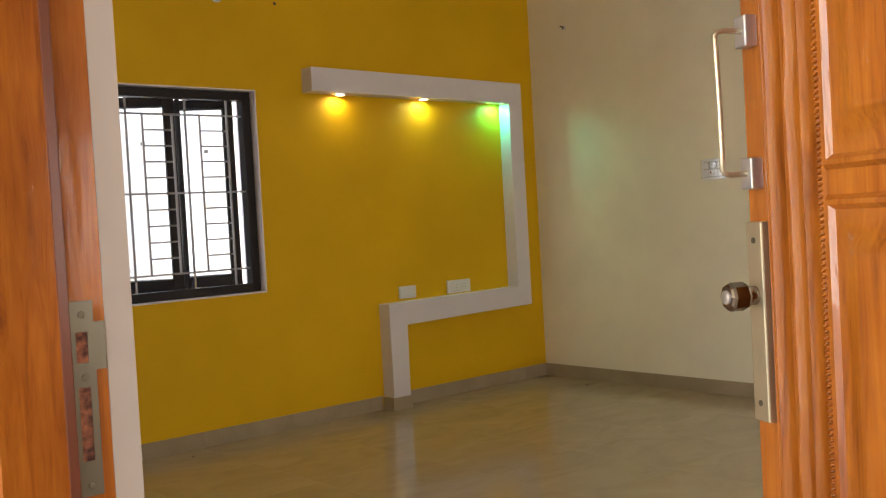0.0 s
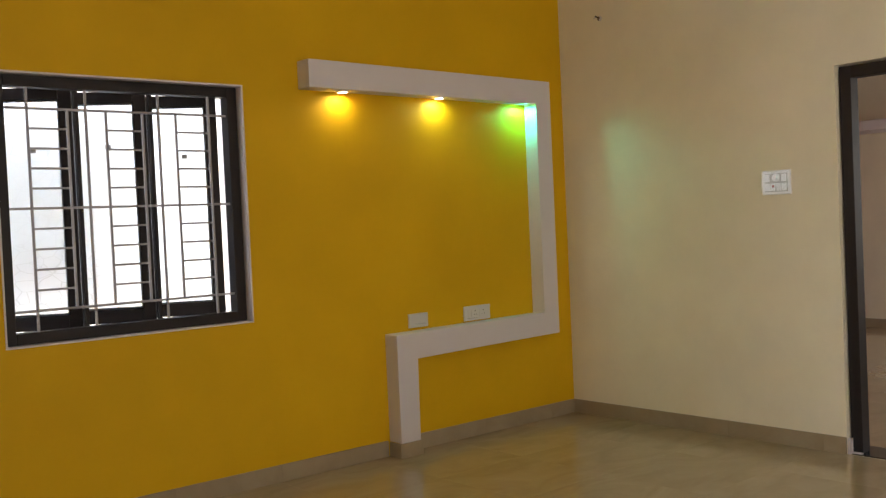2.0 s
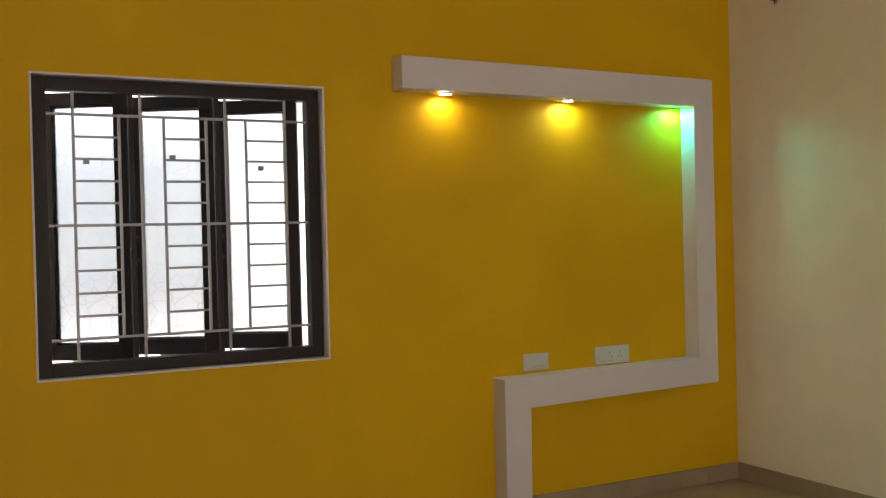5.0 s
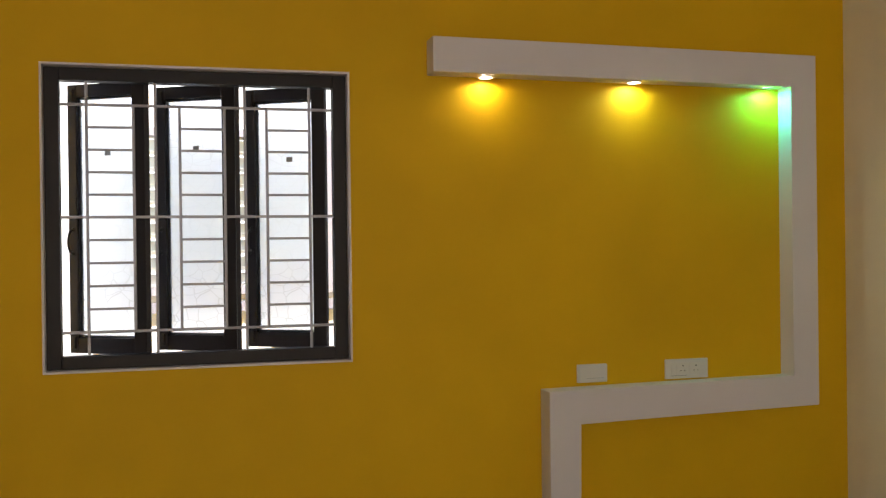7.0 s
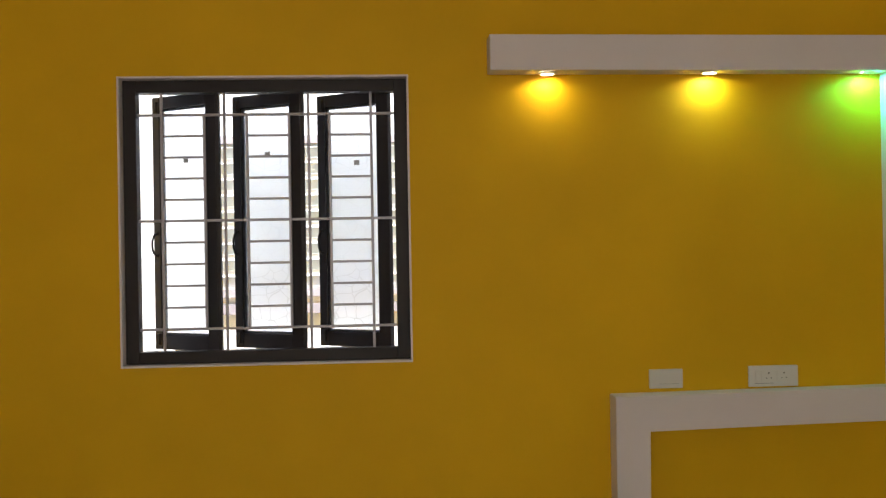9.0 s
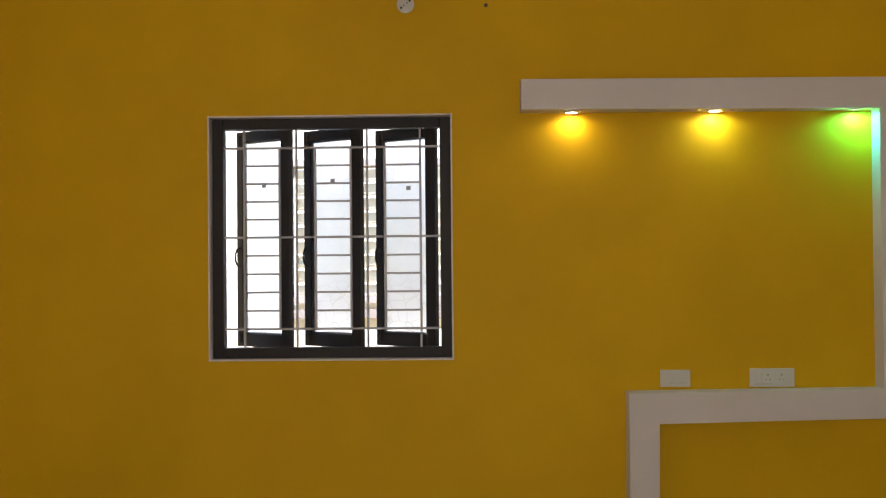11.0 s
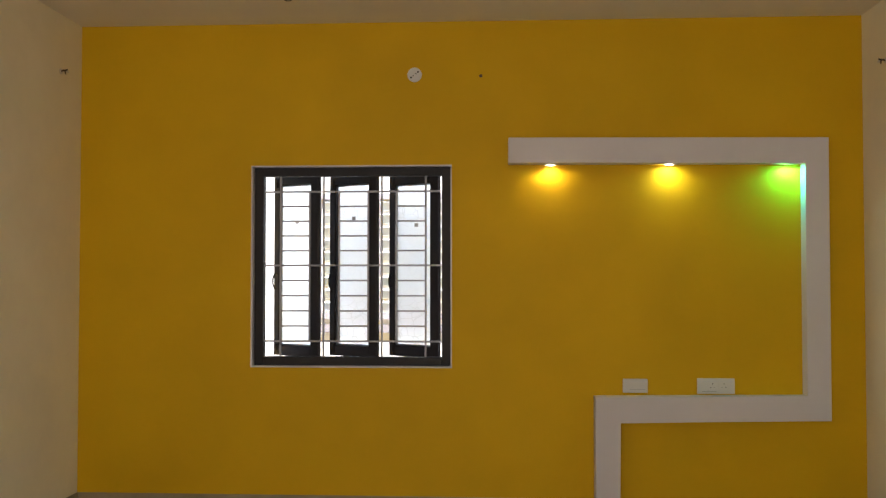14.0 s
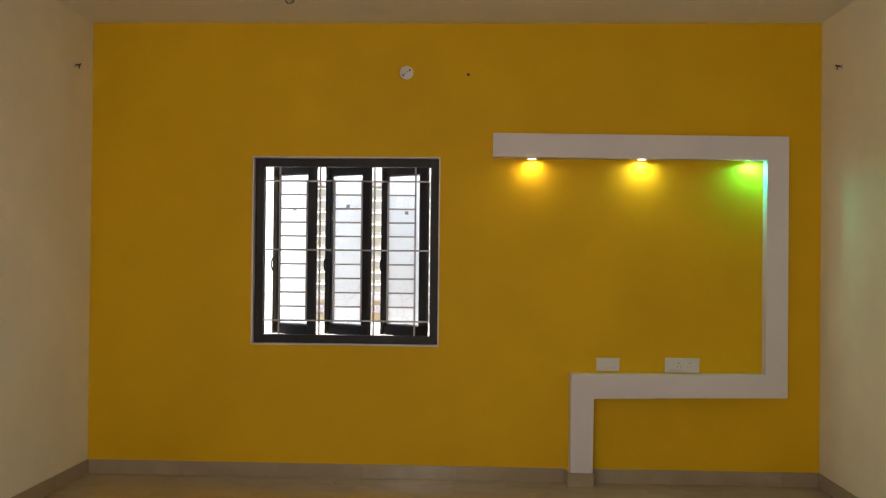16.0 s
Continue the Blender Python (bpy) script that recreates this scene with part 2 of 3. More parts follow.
def wall(name, mat, axis, at, thick, a0, a1, z0, z1, holes=(), label=""):
    """A wall whose room face lies at 'at' and which is thick away from it, with openings (a0, a1, z0, z1)."""
    aa = sorted({a0, a1, *[v for h in holes for v in h[:2]]})
    zz = sorted({z0, z1, *[v for h in holes for v in h[2:]]})

    def inside(i, j):
        if i < 0 or j < 0 or i >= len(aa) - 1 or j >= len(zz) - 1:
            return False
        a, z = (aa[i] + aa[i + 1]) / 2, (zz[j] + zz[j + 1]) / 2
        return not any(h[0] < a < h[1] and h[2] < z < h[3] for h in holes)

    bm = bmesh.new()
    cache = {}

    def v(i, j, k):
        if (i, j, k) not in cache:
            d = at + (thick if k else 0)
            cache[i, j, k] = bm.verts.new((d, aa[i], zz[j]) if axis == "x" else (aa[i], d, zz[j]))
        return cache[i, j, k]

    for i in range(len(aa) - 1):
        for j in range(len(zz) - 1):
            if not inside(i, j):
                continue
            for k in (0, 1):
                bm.faces.new((v(i, j, k), v(i + 1, j, k), v(i + 1, j + 1, k), v(i, j + 1, k)))
            for di, dj, p, q in ((-1, 0, (i, j), (i, j + 1)), (1, 0, (i + 1, j), (i + 1, j + 1)), (0, -1, (i, j), (i + 1, j)), (0, 1, (i, j + 1), (i + 1, j + 1))):
                if not inside(i + di, j + dj):
                    bm.faces.new((v(*p, 0), v(*q, 0), v(*q, 1), v(*p, 1)))
    return single(name, bm, mat, (0, 0, 0), label, kind="structure")


# ---- structure ----
X0, X1, YN, YS, HIGH = 0.635, 5.352, 4.64, -3.0, 2.95
WX0, WX1, WZ0, WZ1 = 1.703, 2.926, 0.856, 2.080
wall("wall_north", YELLOW, "y", YN, 0.23, X0 - 0.23, X1, -0.15, HIGH, [(WX0, WX1, WZ0, WZ1)], "mustard yellow painted plaster wall with a window opening")
wall("wall_east", CREAM, "x", X1, 0.23, YS, YN + 0.23, -0.15, HIGH, [(1.66, 2.715, 0.0, 2.06)], "cream painted plaster wall with an inner doorway")
wall("wall_west", CREAM, "x", X0, -0.23, YS, YN, -0.15, HIGH, [(-0.838, 1.310, 0.0, 2.171)], "cream painted plaster wall beside the entrance door")
wall("wall_south", CREAM, "y", YS, -0.23, X0 - 0.23, X1 + 0.23, -0.15, HIGH, [(1.80, 2.90, 0.95, 2.15)], "plain cream wall closing the room behind")
single("ceiling", boxes((X0 - 0.23, X1 + 0.23, YS - 0.23, YN + 0.23, HIGH, HIGH + 0.15)), CEIL, (0, 0, 0), "plain white painted ceiling", kind="structure")
floor = single("floor", boxes((X0 - 0.23, X1 + 0.23, YS - 0.23, YN, -0.15, -0.004)), GROUT, (0, 0, 0), "polished beige vitrified tile floor", kind="structure")

# next room
NX, NY = 10.7, 5.25
wall("wall_red", RED, "y", NY, 0.15, X1 + 0.23, NX, -0.15, HIGH, (), "dark red painted wall of the next room")
wall("wall_far", CREAM, "x", NX, 0.2, 0.9, NY + 0.15, -0.15, HIGH, (), "cream painted wall of the next room behind the loft shelf")
wall("wall_next_south", CREAM, "y", 0.9, -0.15, X1 + 0.23, NX + 0.2, -0.15, HIGH, [(7.7, 9.1, 1.0, 2.2)], "plain cream wall closing the next room")
wall("wall_next_west", CREAM, "x", X1 + 0.23, -0.13, YN + 0.23, NY + 0.15, -0.15, HIGH, (), "plain cream wall end beside the red wall")
single("ceiling_next", boxes((X1 + 0.23, NX + 0.2, 0.75, NY + 0.15, HIGH, HIGH + 0.15)), CEIL, (0, 0, 0), "plain white ceiling of the next room", kind="structure")
floor_next = single("floor_next", boxes((X1 + 0.23, NX + 0.2, 0.75, NY + 0.15, -0.15, -0.004)), GROUT, (0, 0, 0), "polished beige tile floor of the next room", kind="structure")
single("loft_shelf", boxes((10.15, NX - 0.002, 0.904, NY - 0.002, 2.07, 2.17), bevel=0.004), WHITE, (0, 0, 0), "white concrete loft shelf on the cream wall", kind="structure")
single("threshold", boxes((X1 + 0.004, X1 + 0.226, 1.66, 2.715, -0.03, 0.006), bevel=0.002), GRANITE, (0, 0, 0), "dark polished granite threshold in the inner doorway", kind="structure")

south_window = thing("window_2", (1.80, YS, 0.95), "black-brown wooden window frame with plain glass panes", "window", kind="structure")
part("window_frame", boxes((0.0, 0.06, -0.12, -0.06, 0, 1.2), (1.04, 1.10, -0.12, -0.06, 0, 1.2), (0.06, 1.04, -0.12, -0.06, 0, 0.06), (0.06, 1.04, -0.12, -0.06, 1.14, 1.2), (0.37, 0.42, -0.12, -0.06, 0.06, 1.14), (0.69, 0.74, -0.12, -0.06, 0.06, 1.14)), BLACKWOOD, south_window)

# outside
single("ground", boxes((-400, 400, -400, 400, -0.5, -0.3)), GROUND, (0, 0, 0), "grey concrete ground around the house", kind="structure")
# Unseen slab and side walls added to keep sky light off the entrance jamb.
single("sky_block_roof", boxes((-3.4, X0 - 0.232, -2.4, 2.8, 2.6, 2.75)), CEIL, (0, 0, 0), "unseen white slab added over the entrance to block sky light", kind="structure")
wall("sky_block_north", CREAM, "y", 2.6, 0.2, -3.4, X0 - 0.232, -0.3, 2.6, (), "unseen cream wall added beside the entrance to block sky light")
wall("sky_block_south", CREAM, "y", -2.2, -0.2, -3.4, X0 - 0.232, -0.3, 2.6, (), "unseen cream wall added beside the entrance to block sky light")
single("porch_floor", boxes((-3.4, X0 - 0.232, -2.2, 2.6, -0.298, -0.01)), GROUND, (0, 0, 0), "grey cement porch floor outside the entrance", kind="structure")
neighbour = thing("neighbouring_house", (2.2, 7.0, -0.3), "sunlit white neighbouring house with a louvred window", "house", kind="")
part("house_wall", boxes((-6, 6, 0, 0.25, 0, 4.2)), OUTSIDE, neighbour)
part("roof_slab", boxes((-6.2, 6.2, -0.35, 3.0, 4.2, 4.32)), OUTSIDE, neighbour)
nwin = thing("window", (0, 0, 0), "", "")
nwin.parent = neighbour
nwin.matrix_basis = pose(0.22, -0.03, 1.35)
part("window_frame", boxes((-0.78, -0.71, -0.02, 0.04, 0, 1.06), (0.71, 0.78, -0.02, 0.04, 0, 1.06), (-0.71, 0.71, -0.02, 0.04, 0, 0.05), (-0.71, 0.71, -0.02, 0.04, 1.01, 1.06), (-0.25, -0.21, -0.02, 0.04, 0.05, 1.01), (0.21, 0.25, -0.02, 0.04, 0.05, 1.01)), GREYSTEEL, nwin)
part("window_sill", boxes((-0.86, 0.86, -0.022, 0.02, -0.112, -0.045)), SILLBROWN, nwin)
for k in range(9):
    for s_ in (-0.48, 0.0, 0.48):
        bm = boxes((-0.215, 0.215, -0.004, 0.004, -0.04, 0.04))
        bmesh.ops.rotate(bm, verts=bm.verts, cent=(0, 0, 0), matrix=Matrix.Rotation(radians(35), 3, "X"))
        o = part("louvre", bm, LOUVRE, nwin)
        o.location = (s_, 0.0, 0.105 + k * 0.106)

# ---- window in the yellow wall ----
window = thing("window_1", (WX0, YN, WZ0), "black-brown wooden casement window, three frosted sashes standing open", "window", kind="structure")
W, Hh = WX1 - WX0, WZ1 - WZ0
part("window_reveal", boxes((0.0, 0.008, -0.004, 0.23, 0, Hh), (W - 0.008, W, -0.004, 0.23, 0, Hh), (0.008, W - 0.008, -0.004, 0.23, 0, 0.008), (0.008, W - 0.008, -0.004, 0.23, Hh - 0.008, Hh)), WHITE, window, "white painted reveal edge")
FI = 0.0635
IX0, IX1, IZ0, IZ1 = FI, W - FI, 0.060, Hh - 0.060
part("window_frame", boxes((0.0085, IX0, 0.050, 0.117, 0.0085, Hh - 0.0085), (IX1, W - 0.0085, 0.050, 0.117, 0.0085, Hh - 0.0085), (IX0, IX1, 0.050, 0.117, 0.0085, IZ0), (IX0, IX1, 0.050, 0.117, IZ1, Hh - 0.0085), bevel=0.003), BLACKWOOD, window)
third = (IX1 - IX0) / 3
HINGES = [IX0 + third * (k + 1) - (0.034, 0.036, 0.020)[k] for k in range(3)]
for k in (0, 1):
    part("mullion", boxes((HINGES[k] - 0.006, HINGES[k] + 0.012, 0.088, 0.117, IZ0, IZ1), bevel=0.002), BLACKWOOD, window, "slim black-brown mullion")


def sash(hinge_x, angle, width, sticker):
    """One casement, hinged on its right side and swung outwards."""
    st, sr, top, low, high = 0.042, 0.060, 0.055, 0.066, IZ1 - IZ0 + 0.030
    s = part("sash", boxes((-width, -width + st, -0.016, 0.016, 0, high), (-sr, 0, -0.016, 0.016, 0, high), (-width + st, -sr, -0.016, 0.016, 0, low), (-width + st, -sr, -0.016, 0.016, high - top, high), bevel=0.003), BLACKWOOD, window, "black-brown wooden sash swung outwards")
    s.matrix_basis = pose(hinge_x, 0.136, IZ0 - 0.010, 0, 0, -angle)
    p = part("pane", boxes((-width + st - 0.006, -sr + 0.006, -0.0025, 0.0025, low - 0.006, high - top + 0.006)), FROST, s, "frosted glass pane with a leaf pattern")
    p.visible_shadow = False
    part("beading", boxes((-width + st, -width + st + 0.008, 0.004, 0.014, low, high - top), (-sr - 0.008, -sr, 0.004, 0.014, low, high - top), (-width + st + 0.008, -sr - 0.008, 0.004, 0.014, low, low + 0.008), (-width + st + 0.008, -sr - 0.008, 0.004, 0.014, high - top - 0.008, high - top)), BLACKWOOD, s)
    bm = bmesh.new()
    hx, hz = -width + st * 0.45, 0.42
    tube(bm, [(hx, -0.017, hz), (hx, -0.034, hz + 0.008), (hx, -0.044, hz + 0.03), (hx, -0.046, hz + 0.05), (hx, -0.044, hz + 0.07), (hx, -0.034, hz + 0.092), (hx, -0.017, hz + 0.1)], 0.005, 8)
    disc(bm, (hx, -0.0165, hz), (0, -1, 0), 0.010, 0.004, 12)
    disc(bm, (hx, -0.0165, hz + 0.1), (0, -1, 0), 0.010, 0.004, 12)
    part("sash_handle", bm, DARKIRON, s, "small curved dark iron pull handle", smooth=True)
    for z in (0.02, high - 0.07):
        part("tower_bolt", boxes((-width + 0.014, -width + 0.032, -0.026, -0.0165, z, z + 0.05), bevel=0.002), DARK, s)
    sx, sz = sticker
    part("sticker", boxes((sx - 0.014, sx + 0.014, -0.0042, -0.0028, sz - 0.011, sz + 0.011)), PLASTIC2, s, "small grey maker's sticker")
    bm = bmesh.new()
    tube(bm, [(-width * 0.72, 0.0, -0.003), (-width * 0.30, 0.0, -0.004)], 0.004, 6)
    part("stay", bm, STEEL, s)
    return s


ANGLES = [31, 30, 30]
for k, stick in enumerate(((-0.185, 0.842), (-0.187, 0.865), (-0.170, 0.822))):
    sash(HINGES[k], ANGLES[k], third + 0.006, stick)

grille = thing("window_grille", (WX0, YN + 0.074, WZ0), "pale grey painted steel safety grille inside the window frame", "window grille")
iw, ih = IX1 - IX0, IZ1 - IZ0
zt, zm, zb = IZ0 + ih * 0.915, IZ0 + ih * 0.505, IZ0 + ih * 0.085
r = 0.0058
for z in (zt, zm, zb):
    part("horizontal_bar", boxes((IX0, IX1, -r, r, z - r, z + r), bevel=0.002), GREYSTEEL, grille)
cols = [IX0 + iw * f for f in (0.094, 0.258, 0.337, 0.424, 0.588, 0.664, 0.746, 0.909)]
for k, x in enumerate(cols):
    full = k in (0, 2, 5, 7)
    part("upright_bar", boxes((x - r, x + r, -r - 0.003, r - 0.003, IZ0 if full else zb, IZ1 if full else zt), bevel=0.002), GREYSTEEL, grille)
for a, b in ((0, 1), (3, 4), (6, 7)):
    for lo, hi in ((zb, zm), (zm, zt)):
        for q in range(1, 5):
            z = lo + (hi - lo) * q / 5
            part("rung", boxes((cols[a] + r, cols[b] - r, -0.005 - 0.003, 0.005 - 0.003, z - 0.005, z + 0.005), bevel=0.0015), GREYSTEEL, grille)

# ---- plaster surround on the yellow wall ----
BF, BB = 4.53, YN - 0.001
surround = thing("plaster_wall_surround", (4.19, BB, 0.0), "white plastered angular surround framing the television wall", "wall surround")


def surround_mesh():
    pts = [(3.265, 2.226), (5.118, 2.212), (5.118, 0.574), (3.911, 0.556), (3.911, 0.082), (3.769, 0.082), (3.769, 0.700), (4.987, 0.712), (4.987, 2.067), (3.265, 2.076)]
    bm = bmesh.new()
    front = [bm.verts.new((x - 4.19, BF - BB, z)) for x, z in pts]
    back = [bm.verts.new((x - 4.19, 0, z)) for x, z in pts]
    k = len(pts)
    bm.faces.new(front)
    bm.faces.new(back[::-1])
    for i in range(k):
        bm.faces.new((front[i], back[i], back[(i + 1) % k], front[(i + 1) % k]))
    es = [e for e in bm.edges if e.verts[0] in front or e.verts[1] in front]
    bmesh.ops.bevel(bm, geom=es, offset=0.004, segments=2, profile=0.5, affect="EDGES")
    return bm


part("surround_body", surround_mesh(), WHITE, surround)
part("foot_skirting", boxes((3.755 - 4.19, 3.918 - 4.19, BF - BB - 0.011, BF - BB + 0.02, 0, 0.082), (3.755 - 4.19, 3.766 - 4.19, BF - BB + 0.02, -0.012, 0, 0.082), (3.906 - 4.19, 3.918 - 4.19, BF - BB + 0.02, -0.012, 0, 0.082), bevel=0.0015), SKIRT, surround, "brown tile skirting round the foot")

GLOWS = [(1.0, 0.86, 0.52), (0.98, 1.0, 0.74), (0.70, 1.0, 0.80)]
WORDS = ["amber", "warm yellow", "green"]
for (sx, c, _), g, w in zip(SPOTS, GLOWS, WORDS):
    d = thing("downlight", (sx, 4.588, 2.0745), "small round recessed downlight glowing " + w + " under the surround", "downlight", "downlights under the surround")
    bm = bmesh.new()
    n = 28
    rings = []
    for rr, zz in ((0.036, 0.0), (0.038, -0.004), (0.034, -0.009), (0.028, -0.010), (0.026, -0.004)):
        rings.append([bm.verts.new((rr * math.cos(2 * math.pi * i / n), rr * math.sin(2 * math.pi * i / n), zz)) for i in range(n)])
    for a, b in zip(rings, rings[1:]):
        for i in range(n):
            bm.faces.new((a[i], a[(i + 1) % n], b[(i + 1) % n], b[i]))
    part("bezel", bm, PLASTIC, d, smooth=True)
    bm = bmesh.new()
    disc(bm, (0, 0, -0.007), (0, 0, 1), 0.0262, 0.003, 28)
    part("lens", bm, glow("glow_" + w.replace(" ", "_"), g, 14), d, "glowing " + w + " lens")

# ---- plates and small fittings ----
blank = thing("blank_switch_plate", (4.013, YN - 0.0005, 0.759), "white plastic blank plate with a fine groove", "switch plate")
part("plate", boxes((-0.073, 0.073, -0.011, 0, -0.041, 0.041), bevel=0.003), PLASTIC, blank)
part("cover", boxes((-0.064, 0.064, -0.014, -0.0112, -0.034, 0.034), bevel=0.0015), PLASTIC, blank)
part("groove", boxes((-0.03, 0.055, -0.0148, -0.0142, -0.022, -0.0205)), PLASTIC2, blank)

sock = thing("double_socket_plate", (4.484, YN - 0.0005, 0.760), "white plastic plate with two round-pin sockets and switches", "socket")
part("plate", boxes((-0.109, 0.109, -0.011, 0, -0.045, 0.045), bevel=0.003), PLASTIC, sock)
for cx in (-0.022, 0.045):
    part("socket_face", boxes((cx - 0.031, cx + 0.031, -0.0145, -0.0112, -0.026, 0.026), bevel=0.0015), PLASTIC, sock)
    for px, pz, pr in ((0, 0.014, 0.0034), (-0.010, -0.008, 0.0024), (0.010, -0.008, 0.0024)):
        bm = bmesh.new()
        disc(bm, (cx + px, -0.0146, pz), (0, -1, 0), pr, 0.0006, 12)
        part("pin_hole", bm, DARK, sock, "dark pin hole")
for cx in (-0.071,):
    part("rocker_switch", boxes((cx - 0.012, cx + 0.012, -0.016, -0.0112, -0.026, 0.026), bevel=0.002), PLASTIC, sock)
part("lower_groove", boxes((-0.083, 0.0, -0.0118, -0.0112, -0.032, -0.0295)), PLASTIC2, sock)

board = thing("switch_board", (X1 - 0.0005, 3.065, 1.466), "white plastic switch board under a shiny clear cover", "switch board")
part("plate", boxes((-0.012, 0, -0.085, 0.085, -0.068, 0.068), bevel=0.003), GLOSSW, board)
part("module_tray", boxes((-0.0135, -0.0122, -0.068, 0.068, -0.052, 0.050)), TRAY, board, "grey gaps between the modules")
for iz, z in enumerate((0.024, -0.026)):
    for iy, y in enumerate((-0.050, -0.017, 0.017, 0.050)):
        if iz == 0 and iy in (1, 2):
            continue
        bm = boxes((-0.004, 0.0, -0.0145, 0.0145, -0.021, 0.021), bevel=0.0015)
        bmesh.ops.rotate(bm, verts=bm.verts, cent=(0, 0, 0), matrix=Matrix.Rotation(radians((4, -5, 5, -4)[iy]), 3, "Y"))
        part("rocker_switch", bm, GLOSSW, board).location = (-0.0165, y, z)
bm = bmesh.new()
disc(bm, (-0.0122, 0.0, 0.026), (-1, 0, 0), 0.022, 0.006, 24, 0.001)
disc(bm, (-0.018, 0.0, 0.026), (-1, 0, 0), 0.014, 0.010, 24, 0.001)
part("fan_regulator", bm, GLOSSW, board, smooth=True)
part("indicator", boxes((-0.022, -0.0202, 0.010, 0.019, -0.028, -0.014)), REDPLASTIC, board, "small red indicator")
cover_ = part("clear_cover", boxes((-0.034, -0.032, -0.080, 0.080, -0.062, 0.062), bevel=0.0005), CLEAR, board, "shiny clear plastic cover")
cover_.visible_shadow = False

rose = thing("round_junction_cover", (2.701, YN - 0.0005, 2.626), "round white plastic junction cover with two screws", "junction cover")
bm = bmesh.new()
disc(bm, (0, 0, 0), (0, -1, 0), 0.044, 0.010, 32, 0.003)
part("cover", bm, PLASTIC, rose, smooth=True)
for s in (-1, 1):
    bm = bmesh.new()
    disc(bm, (s * 0.021, -0.0101, s * 0.017), (0, -1, 0), 0.006, 0.0012, 12)
    part("screw", bm, DARK, rose, "dark screw head")
    bm = bmesh.new()
    disc(bm, (s * 0.008, -0.0101, s * 0.006), (0, -1, 0), 0.0035, 0.001, 10)
    part("screw_hole", bm, DARK, rose, "small dark hole")
# The dark inside of a small wall hole, put in as a brown disc.
bm = bmesh.new()
disc(bm, (0, 0, 0), (0, -1, 0), 0.010, 0.003, 14)
single("wall_hole_disc", bm, CABLE, (3.101, YN - 0.0002, 2.616), "dark brown disc standing for a small hole in the yellow wall", "wall plug")


def stub(place, side, label):
    s = thing("cable_stub", place, label, "cable stub", "cable stubs for wall lamps")
    bm = bmesh.new()
    disc(bm, (0, 0, 0), (side, 0, 0), 0.017, 0.006, 16, 0.001)
    part("conduit_end", bm, PLASTIC, s, smooth=True)
    for dy, dz, c in ((-0.012, -0.02, CABLE), (0.006, 0.012, DARK), (0.016, -0.004, PLASTIC)):
        bm = bmesh.new()
        tube(bm, [(side * 0.004, 0, 0), (side * 0.02, dy * 0.4, 0.006), (side * 0.034, dy, 0.004 + dz * 0.4), (side * 0.038, dy * 1.5, dz)], 0.0042, 7)
        part("wire", bm, c, s, smooth=True)
    return s


stub((X0 + 0.0005, 4.35, 2.612), 1, "short brown and black cable ends on cream wall beside entrance")
stub((X1 - 0.0005, 4.28, 2.60), -1, "short brown and black cable ends on cream wall by doorway")
hook = thing("fan_hook", (2.045, 4.08, HIGH), "bent grey steel fan hook hanging from the ceiling", "ceiling hook")
bm = bmesh.new()
tube(bm, [(-0.022, 0, 0.0), (-0.022, 0, -0.004)] + [(-0.022 * math.cos(a * math.pi / 8), 0, -0.004 - 0.015 * math.sin(a * math.pi / 8)) for a in range(1, 8)] + [(0.022, 0, -0.004), (0.022, 0, 0.0)], 0.005, 8)
part("rod", bm, DULL, hook, smooth=True)

bm = bmesh.new()
bmesh.ops.create_icosphere(bm, subdivisions=2, radius=0.006)
for v in bm.verts:
    v.co *= 1 + 0.3 * noise.noise(v.co * 300)
    v.co.z *= 0.6
single("pebble", bm, CABLE, (2.295, 4.475, 0.0034), "tiny dark crumb lying on the beige tiles", "crumb")

# ---- inner doorway frame ----
inner = thing("door_2", (X1 + 0.03, 2.706, 0.0), "black-brown wooden door frame of an open inner doorway", "door frame", kind="structure")
part("frame", boxes((0, 0.080, -0.062, 0, 0.006, 2.051), (0, 0.080, -1.037, -0.975, 0.006, 2.051), (0, 0.080, -0.975, -0.062, 1.988, 2.051), bevel=0.003), BLACKWOOD, inner)

single("cement_patch", boxes((X1 + 0.001, X1 + 0.029, 2.694, 2.7135, 0.0, 0.085), (X1 + 0.006, X1 + 0.029, 2.640, 2.694, 0.0, 0.012), bevel=0.002), WHITE, (0, 0, 0), "small dab of white cement at the foot of the door frame", "cement patch")

# ---- entrance door ----
entry = thing("door_1", (0.548, -0.727, 0.0), "varnished orange teak entrance door standing open", "door", kind="structure")
FY = 1.15 + 0.75


def frame_post(y_face, s):
    """One rebated post; y_face is the rebate's face and s the way into the wall."""
    o = [(-0.018, y_face), (-0.082, y_face), (-0.089, y_face - s * 0.014), (-0.21, y_face - s * 0.014), (-0.216, y_face - s * 0.008), (-0.216, y_face + s * 0.06), (-0.018, y_face + s * 0.06)]
    bm = bmesh.new()
    profile_z(bm, o, 0.0, 2.10)
    return bm


part("frame_post", frame_post(FY + 0.001, 1), SATINWOOD, entry)
part("frame_post", frame_post(-0.05, -1), SATINWOOD, entry)
part("frame_head", boxes((-0.216, -0.018, -0.11, FY + 0.061, 2.10, 2.17), bevel=0.002), SATINWOOD, entry)
part("plaster_reveal", boxes((-0.0175, 0.0340, FY, FY + 0.136, 0, 2.17), (-0.0175, 0.0340, -0.11, -0.05, 0, 2.17), (-0.0175, 0.0340, -0.05, FY, 2.10, 2.17)), CEMENT, entry, "pinkish grey plastered reveal beyond the frame")


